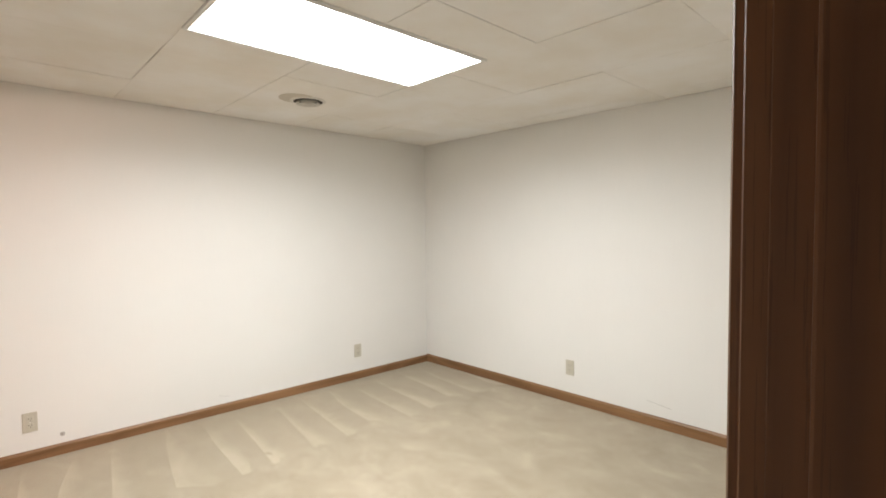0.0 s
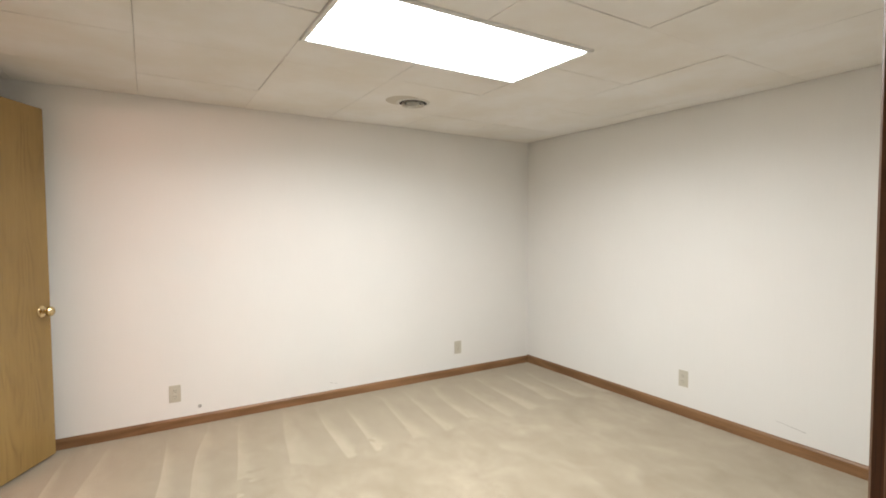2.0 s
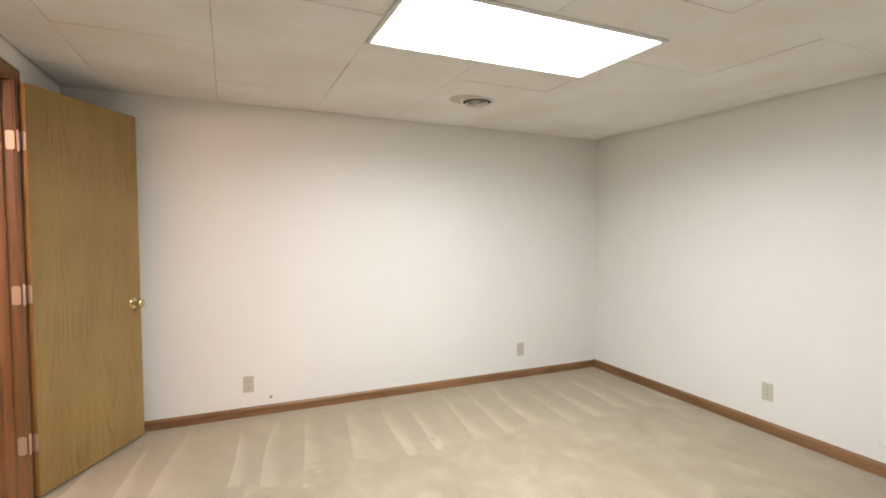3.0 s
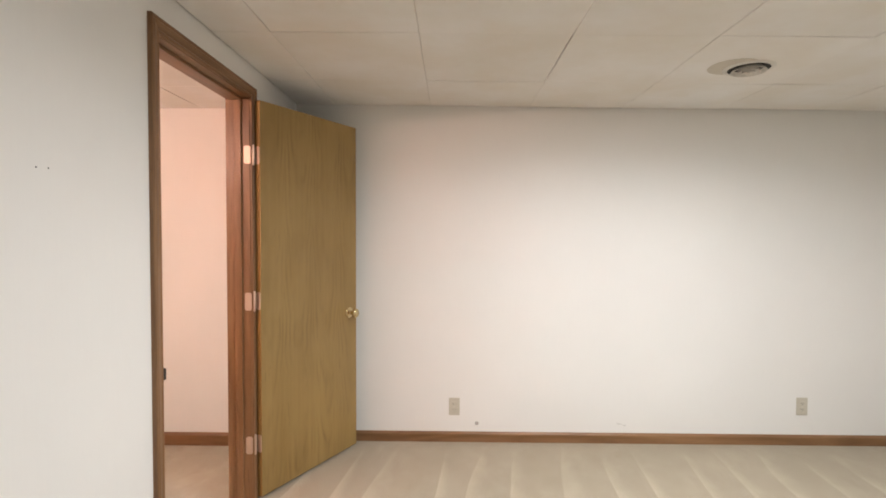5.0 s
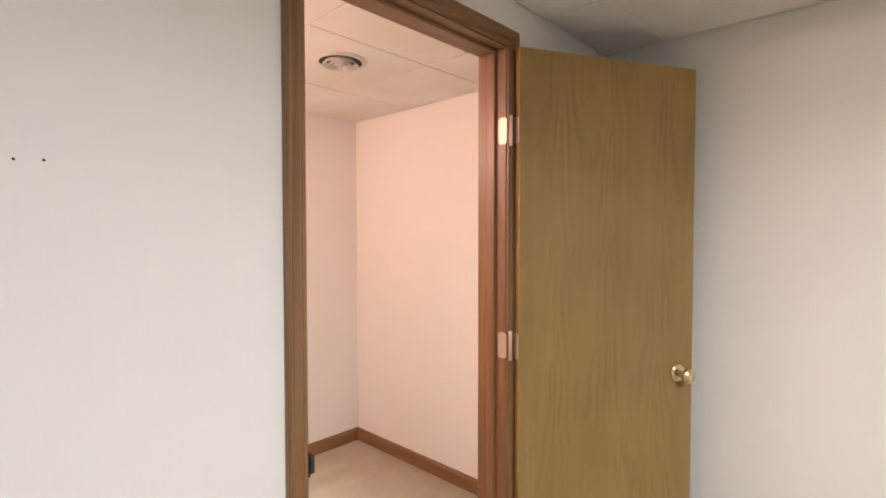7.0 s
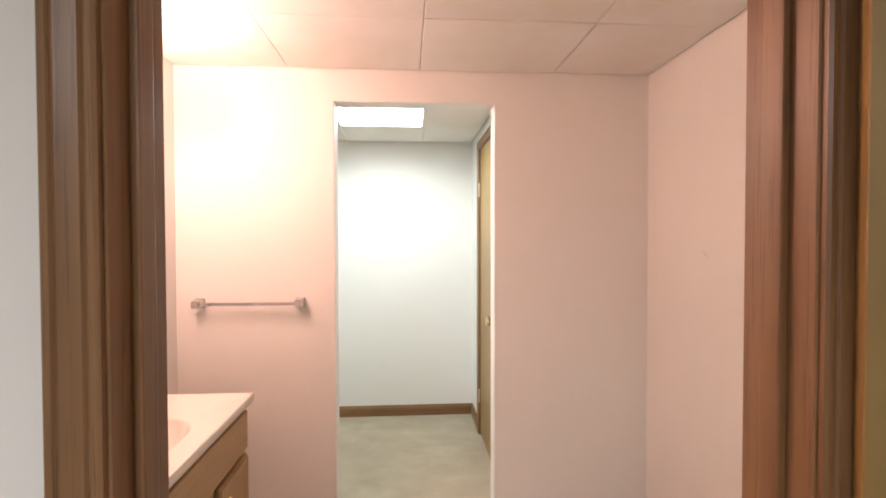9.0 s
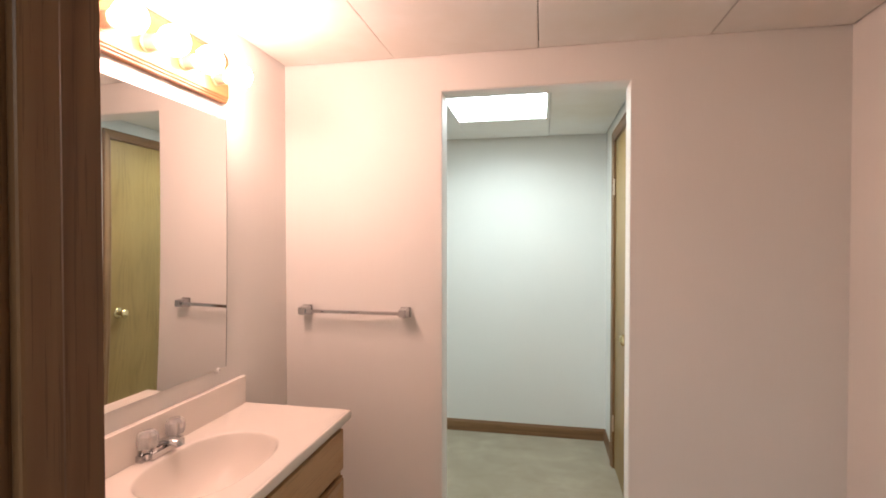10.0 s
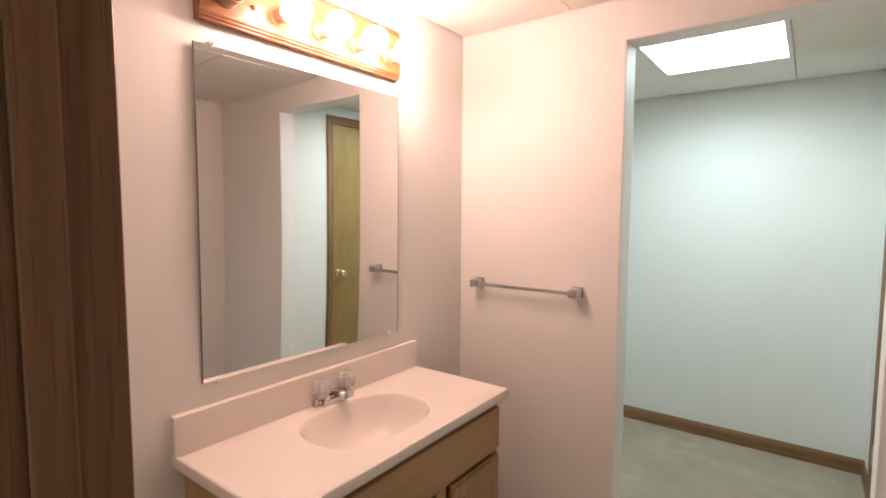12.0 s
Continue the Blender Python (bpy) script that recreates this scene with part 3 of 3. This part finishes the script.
vent(2.445, -0.787, TOP).matrix_world = SAG @ pose(2.445, -0.787, TOP)
vent(-0.80, -0.868, 2.155)
bm = lathe(bmesh.new(), [(0.115, 0), (0.115, 0.0012)], pose(2.365, -0.802, TOP - 0.001), 28)
patch = tagged(new("ceiling_patch", mesh("ceiling_patch", bm, STAIN)), "faint round tan stain on the ceiling tile beside the vent", "stain")
patch.matrix_world = SAG


# ---- wall fittings of the room ----
def outlet(x, y, z, rz):
    o = thing("wall_outlet", x, y, z, "ivory plastic duplex outlet on the wall above the baseboard", "outlet", rz, "wall outlets")
    part("cover_plate", one_box(-0.035, 0.035, -0.006, 0, -0.0575, 0.0575, bevel=0.0025, segs=2), IVORY, o)
    for h in (-0.0195, 0.0195):
        bm = one_box(-0.0165, 0.0165, -0.0082, -0.005, h - 0.014, h + 0.014, bevel=0.0008)
        socket = part("receptacle", bm, IVORY, o)
        for dx, hh in ((-0.0065, 0.0045), (0.0065, 0.0035)):
            part("slot", one_box(dx - 0.0011, dx + 0.0011, -0.0086, -0.008, h + 0.003 - hh, h + 0.003 + hh), DARK, socket)
        part("slot", lathe(bmesh.new(), [(0.0024, 0), (0.0024, 0.0006)], pose(0, -0.008, h - 0.0085, 90), 10), DARK, socket)
    part("screw", lathe(bmesh.new(), [(0.003, 0), (0.0022, 0.001)], pose(0, -0.006, 0, 90), 12), WHITE_METAL, o)
    return o


first = outlet(1.034, 0.0, 0.233, 0)
copy_thing(first, pose(3.295, 0.0, 0.254, 0, 0, 0))
copy_thing(first, pose(EAST, -1.664, 0.268, 0, 0, -90))
jack = thing("cable_stub", 1.183, 0.0, 0.121, "small grey cable stub in the wall beside the outlet", "cable stub")
part("collar", lathe(bmesh.new(), [(0.013, 0), (0.011, 0.002), (0.006, 0.003)], pose(0, 0, 0, 90), 16), SCUFF, jack)
part("plug", lathe(bmesh.new(), [(0.0045, 0.002), (0.0045, 0.011), (0.003, 0.013)], pose(0, 0, 0, 90), 12), CHROME, jack)
for y, z in ((-1.999, 1.526), (-2.036, 1.524)):
    bm = lathe(bmesh.new(), [(0.0024, 0), (0.0012, 0.0005)], pose(0.0, y, z, 0, 90), 10)
    tagged(new("nail_hole", mesh("nail_hole", bm, DARK)), "small dark nail hole in the painted wall", "nail hole", group="nail holes")


def scuff(place, length, seed):
    """A ragged thin smear on a wall; x runs along the wall, -y out of it."""
    rng = random.Random(seed)
    bm = bmesh.new()
    n = 18
    high = [bm.verts.new(((i / n - 0.5) * length, -0.0006, -0.02 * i / n + 0.0004 + rng.random() ** 2 * 0.004)) for i in range(n + 1)]
    low = [bm.verts.new((v.co.x, -0.0006, v.co.z - 0.0006 - rng.random() ** 2 * 0.004)) for v in high]
    for i in range(n):
        bm.faces.new((low[i], low[i + 1], high[i + 1], high[i]))
    ob = tagged(new("scuff_mark", mesh("scuff_mark", bm, SCUFF)), "grey scuff mark on the painted wall", "scuff mark", group="scuff marks")
    ob.matrix_world = place


scuff(pose(EAST, -2.345, 0.165, 0, 0, -90), 0.16, 3)
scuff(pose(2.13, 0, 0.132), 0.07, 4)
scuff(pose(-1.265, BATH_N, 1.346), 0.035, 5)

# ---- bathroom ----
VX0, VX1, VTOP, VFRONT = -1.390, -0.470, 0.811, -1.810
vanity = thing("vanity_cabinet", 0, 0, 0, "light oak bathroom vanity cabinet under a sink top", "cabinet")
cy = VFRONT - 0.028
x0, x1 = VX0 + 0.03, VX1 - 0.03
for a, b in ((x0, x0 + 0.016), (x1 - 0.016, x1)):
    part("side_panel", one_box(a, b, BATH_S, cy - 0.02, 0.0, VTOP - 0.03), CABINET_Z, vanity)
part("bottom_panel", one_box(x0 + 0.016, x1 - 0.016, BATH_S, cy - 0.02, 0.09, 0.105), CABINET, vanity)
part("toe_kick", one_box(x0 + 0.016, x1 - 0.016, cy - 0.085, cy - 0.07, 0, 0.09), CABINET, vanity)
for a, b in ((x0, x0 + 0.04), (-1.065, -1.015), (-0.79, -0.74), (x1 - 0.04, x1)):
    part("stile", one_box(a, b, cy - 0.02, cy, 0.13, 0.600, bevel=0.001), CABINET_Z, vanity)
part("rail", one_box(x0, x1, cy - 0.02, cy, VTOP - 0.06, VTOP - 0.03, bevel=0.001), CABINET, vanity)
part("rail", one_box(x0, x1, cy - 0.02, cy, 0.600, VTOP - 0.06, bevel=0.001), CABINET, vanity)
part("rail", one_box(x0, x1, cy - 0.02, cy, 0.09, 0.13, bevel=0.001), CABINET, vanity)
part("drawer_front", one_box(x0 + 0.012, x1 - 0.012, cy + 0.001, cy + 0.016, 0.622, VTOP - 0.05, bevel=0.004, segs=2), CABINET, vanity)


def cabinet_door(a, b, z0, z1):
    bm = one_box(a, b, cy + 0.001, cy + 0.018, z0, z1)
    front = max(bm.faces, key=lambda f: f.calc_center_median().y)
    bmesh.ops.bevel(bm, geom=list(front.edges), offset=0.006, segments=2, affect="EDGES")
    front = max(bm.faces, key=lambda f: f.calc_center_median().y)
    bmesh.ops.inset_individual(bm, faces=[front], thickness=0.05)
    bmesh.ops.translate(bm, verts=front.verts, vec=(0, -0.006, 0))
    d = part("cabinet_door", bm, CABINET_Z, vanity)
    part("knob", lathe(bmesh.new(), [(0.006, 0), (0.006, 0.01), (0.013, 0.016), (0.012, 0.022), (0.004, 0.025)], pose(b - 0.025 if a < -1 else a + 0.025, cy + 0.018, z1 - 0.045, -90), 18), BRASS, d, "small brass knob", True)


cabinet_door(x0 + 0.012, -1.076, 0.115, 0.597)
cabinet_door(-1.006, -0.80, 0.115, 0.597)
cabinet_door(-0.73, x1 - 0.012, 0.115, 0.597)

# sink top: one moulded slab with an oval basin
sink = thing("sink_top", 0, 0, 0, "cream cultured marble sink top with an integral oval basin", "sink")
BX, BY, BA, BB = -0.935, -2.030, 0.205, 0.142
angles = sorted([2 * math.pi * i / 96 for i in range(96)] + [math.atan2(yy - BY, xx - BX) % (2 * math.pi) for xx in (VX0, VX1) for yy in (BATH_S + 0.001, VFRONT)])
bm = bmesh.new()
rings = []


def oval(a, k):
    c, s = math.cos(a), math.sin(a)
    r = (abs(c / (BA * k)) ** 2.5 + abs(s / (BB * k)) ** 2.5) ** (-1 / 2.5)
    return BX + r * c, BY + r * s


for k, depth in ((0.04, 0.128), (0.2, 0.127), (0.4, 0.122), (0.58, 0.110), (0.72, 0.091), (0.83, 0.066), (0.91, 0.038), (0.96, 0.016), (0.985, 0.006), (1.0, 0.0022), (1.02, 0.0005), (1.05, 0.0)):
    rings.append([bm.verts.new((*oval(a, k), VTOP - depth)) for a in angles])


def to_edge(a, inset):
    c, s = math.cos(a), math.sin(a)
    tx = ((VX1 - inset if c > 0 else VX0 + inset) - BX) / c if abs(c) > 1e-9 else 9e9
    ty = ((VFRONT - inset if s > 0 else BATH_S + 0.001) - BY) / s if abs(s) > 1e-9 else 9e9
    r = min(tx, ty)
    return BX + r * c, BY + r * s


for inset, drop in ((0.018, 0.0), (0.012, -0.0018), (0.006, -0.003), (0.0015, -0.001), (0.0, 0.005), (0.0, 0.024), (0.003, 0.029), (0.03, 0.030)):
    rings.append([bm.verts.new((*to_edge(a, inset), VTOP - drop)) for a in angles])
for p, q in zip(rings, rings[1:]):
    for i in range(len(angles)):
        j = (i + 1) % len(angles)
        bm.faces.new((p[i], p[j], q[j], q[i]))
bm.faces.new(rings[0][::-1])
bmesh.ops.recalc_face_normals(bm, faces=bm.faces)
part("basin", bm, MARBLE, sink, "", True)
part("backsplash", one_box(VX0, VX1, BATH_S, BATH_S + 0.02, VTOP - 0.001, 0.914, bevel=0.004, segs=3), MARBLE, sink)
part("drain", lathe(bmesh.new(), [(0.024, 0), (0.024, 0.002), (0.018, 0.003), (0.016, 0.001), (0.006, 0.004)], pose(BX, BY, VTOP - 0.129), 24), CHROME, sink, "chrome drain ring", True)

faucet = thing("faucet", -0.960, -2.212, VTOP, "chrome faucet with two clear acrylic handles", "faucet")
bm = one_box(-0.079, 0.079, -0.028, 0.028, 0, 0.026)
bmesh.ops.bevel(bm, geom=[e for e in bm.edges if abs((e.verts[0].co - e.verts[1].co).z) > 0.01], offset=0.018, segments=5, affect="EDGES")
bmesh.ops.bevel(bm, geom=[e for e in bm.edges if min(v.co.z for v in e.verts) > 0.025], offset=0.008, segments=3, affect="EDGES")
part("base", bm, CHROME, faucet, "", True)
bm = bmesh.new()
path = [(0.0, 0.014, 0.022, 0.02), (0.0, 0.026, 0.022, 0.014), (0.022, 0.033, 0.021, 0.012), (0.042, 0.034, 0.020, 0.012), (0.058, 0.030, 0.018, 0.011), (0.066, 0.022, 0.014, 0.008)]
loops = []
for i, (py, pz, w, h) in enumerate(path):
    tilt = (math.pi / 2, 1.0, 0.25, 0.0, -0.35, -1.2)[i]
    loops.append([bm.verts.new((w * math.cos(q), py - h * math.sin(q) * math.sin(tilt), pz + h * math.sin(q) * math.cos(tilt))) for q in (2 * math.pi * k / 16 for k in range(16))])
for p, q in zip(loops, loops[1:]):
    for i in range(16):
        bm.faces.new((p[i], p[(i + 1) % 16], q[(i + 1) % 16], q[i]))
bm.faces.new(loops[0])
bm.faces.new(loops[-1])
bmesh.ops.recalc_face_normals(bm, faces=bm.faces)
part("spout", bm, CHROME, faucet, "", True)
for dx in (-0.051, 0.051):
    part("stem", lathe(bmesh.new(), [(0.016, 0.022), (0.012, 0.028), (0.008, 0.03), (0.008, 0.034)], pose(dx, 0, 0), 18), CHROME, faucet, "", True)
    bm = bmesh.new()
    rows = []
    for r, h in ((0.017, 0.030), (0.027, 0.035), (0.029, 0.052), (0.0275, 0.068), (0.020, 0.077), (0.006, 0.079)):
        rows.append([bm.verts.new((dx + r * (1 + (0.07 if k % 4 < 2 else -0.05)) * math.cos(2 * math.pi * k / 32), r * (1 + (0.07 if k % 4 < 2 else -0.05)) * math.sin(2 * math.pi * k / 32), h)) for k in range(32)])
    for p, q in zip(rows, rows[1:]):
        for i in range(32):
            bm.faces.new((p[i], p[(i + 1) % 32], q[(i + 1) % 32], q[i]))
    bm.faces.new(rows[0][::-1])
    bm.faces.new(rows[-1])
    part("handle", bm, ACRYLIC, faucet, "clear fluted acrylic handle")

mirror = thing("wall_mirror", 0, BATH_S, 0, "frameless rectangular wall mirror held by clips above the sink", "mirror")
MX0, MX1, MZ0, MZ1 = -1.282, -0.552, 0.973, 1.829


def bow(x, z):
    """How far the slightly bowed glass stands off the wall."""
    return 0.019 - 0.0064 * (x + 1.13) - 0.01135 * (x + 1.13) ** 2 - 0.0013 * (z - 1.7) - 0.0125 * (z - 1.7) ** 2 + 0.006 * (z - 1.7) ** 3


def glass_sheet(x0, x1, z0, z1, nx, nz, front, back):
    bm = bmesh.new()
    sheets = []
    for depth in (front, back):
        sheets.append([[bm.verts.new((x0 + (x1 - x0) * i / nx, bow(x0 + (x1 - x0) * i / nx, z0 + (z1 - z0) * j / nz) + depth, z0 + (z1 - z0) * j / nz)) for j in range(nz + 1)] for i in range(nx + 1)])
    for g in sheets:
        for i in range(nx):
            for j in range(nz):
                bm.faces.new((g[i][j], g[i + 1][j], g[i + 1][j + 1], g[i][j + 1]))
    p, q = sheets
    for i in range(nx):
        for j in (0, nz):
            bm.faces.new((p[i][j], p[i + 1][j], q[i + 1][j], q[i][j]))
    for j in range(nz):
        for i in (0, nx):
            bm.faces.new((p[i][j], p[i][j + 1], q[i][j + 1], q[i][j]))
    bmesh.ops.recalc_face_normals(bm, faces=bm.faces)
    return bm


part("glass", glass_sheet(MX0, MX1, MZ0, MZ1, 16, 18, 0.0, -0.003), MIRROR, mirror, "", True)
for a, b in ((MX0 - 0.0022, MX0 - 0.0002), (MX1 + 0.0002, MX1 + 0.0022)):
    part("edge", glass_sheet(a, b, MZ0, MZ1, 1, 18, 0.0004, -0.003), EDGE, mirror, "dark cut glass edge")
for x in (MX0 + 0.04, MX1 - 0.045):
    for z, s in ((MZ0, -1), (MZ1, 1)):
        y = bow(x, z)
        bm = lathe(bmesh.new(), [(0.0095, -y), (0.0095, 0.001), (0.0085, 0.0035), (0.005, 0.0045)], pose(x, y, z + s * 0.004, -90), 16)
        clip = part("clip", bm, CLIP, mirror, "clear plastic mirror clip", True)
        part("screw", lathe(bmesh.new(), [(0.0035, 0), (0.0025, 0.0015)], pose(x, y + 0.0045, z + s * 0.004, -90), 10), CHROME, clip)

# light bar
bar = thing("vanity_light", 0, BATH_S, 0, "oak vanity light bar with four lit bulbs and one empty socket", "light fixture")
BAR = [(0, 1.884), (0.020, 1.884), (0.022, 1.887), (0.022, 1.890), (0.0245, 1.892), (0.0265, 1.895), (0.0265, 1.898), (0.0285, 1.9), (0.03, 1.904), (0.03, 2.034), (0.0285, 2.038), (0.0265, 2.041), (0.0265, 2.044), (0.022, 2.048), (0.020, 2.054), (0, 2.054)]
part("backplate", extrude_profile(BAR, (-1.284, 0, 0), (1, 0, 0), (0, 0, 1), (0, 1, 0), 0.725), LIGHT_OAK, bar, "moulded honey oak backplate")
for i in range(5):
    x = -0.632 - 0.146 * i
    cup = part("socket", lathe(bmesh.new(), [(0.026, 0.0), (0.026, 0.004), (0.0225, 0.008), (0.022, 0.040), (0.0205, 0.042), (0.0175, 0.042), (0.017, 0.014), (0.004, 0.014)], pose(x, 0.029, 1.951, -90), 28), CERAMIC, bar, "tan lamp socket cup", True)
    if i == 0:
        part("contact", lathe(bmesh.new(), [(0.0168, 0.0145), (0.0168, 0.036), (0.0155, 0.036), (0.015, 0.018), (0.005, 0.017), (0.004, 0.019)], pose(x, 0.029, 1.951, -90), 24), CHROME, cup, "bare metal screw shell")
    else:
        prof = [(0.0135, 0.030), (0.0145, 0.044)] + [(0.040 * math.sin(q), 0.088 - 0.040 * math.cos(q)) for q in [0.42 + k * (math.pi - 0.46) / 12 for k in range(13)]]
        part("bulb", lathe(bmesh.new(), prof, pose(x, 0.029, 1.951, -90), 28), BULB_GLASS, bar, "lit warm white globe bulb", True)
for x in (-0.705, -1.145):
    part("cap_nut", lathe(bmesh.new(), [(0.006, 0), (0.0065, 0.004), (0.005, 0.008), (0.002, 0.010)], pose(x, 0.03, 1.951, -90), 14), BRASS, bar, "", True)

# towel bar
rail = thing("towel_bar", BATH_W, 0, 1.115, "chrome towel bar with square posts on the wall", "towel bar")
for y in (-2.14, -1.703):
    bm = one_box(0, 0.008, y - 0.022, y + 0.022, -0.022, 0.022, bevel=0.002)
    part("mount", bm, CHROME, rail)
    bm = one_box(0.008, 0.062, y - 0.015, y + 0.015, -0.015, 0.015)
    for v in bm.verts:
        if v.co.x < 0.03:
            v.co.y, v.co.z = y + (v.co.y - y) * 1.3, v.co.z * 1.3
    bmesh.ops.bevel(bm, geom=list(bm.edges), offset=0.002, segments=2, affect="EDGES")
    part("post", bm, CHROME, rail)
part("bar", one_box(0.040, 0.054, -2.130, -1.713, -0.007, 0.007, bevel=0.0015), CHROME, rail)
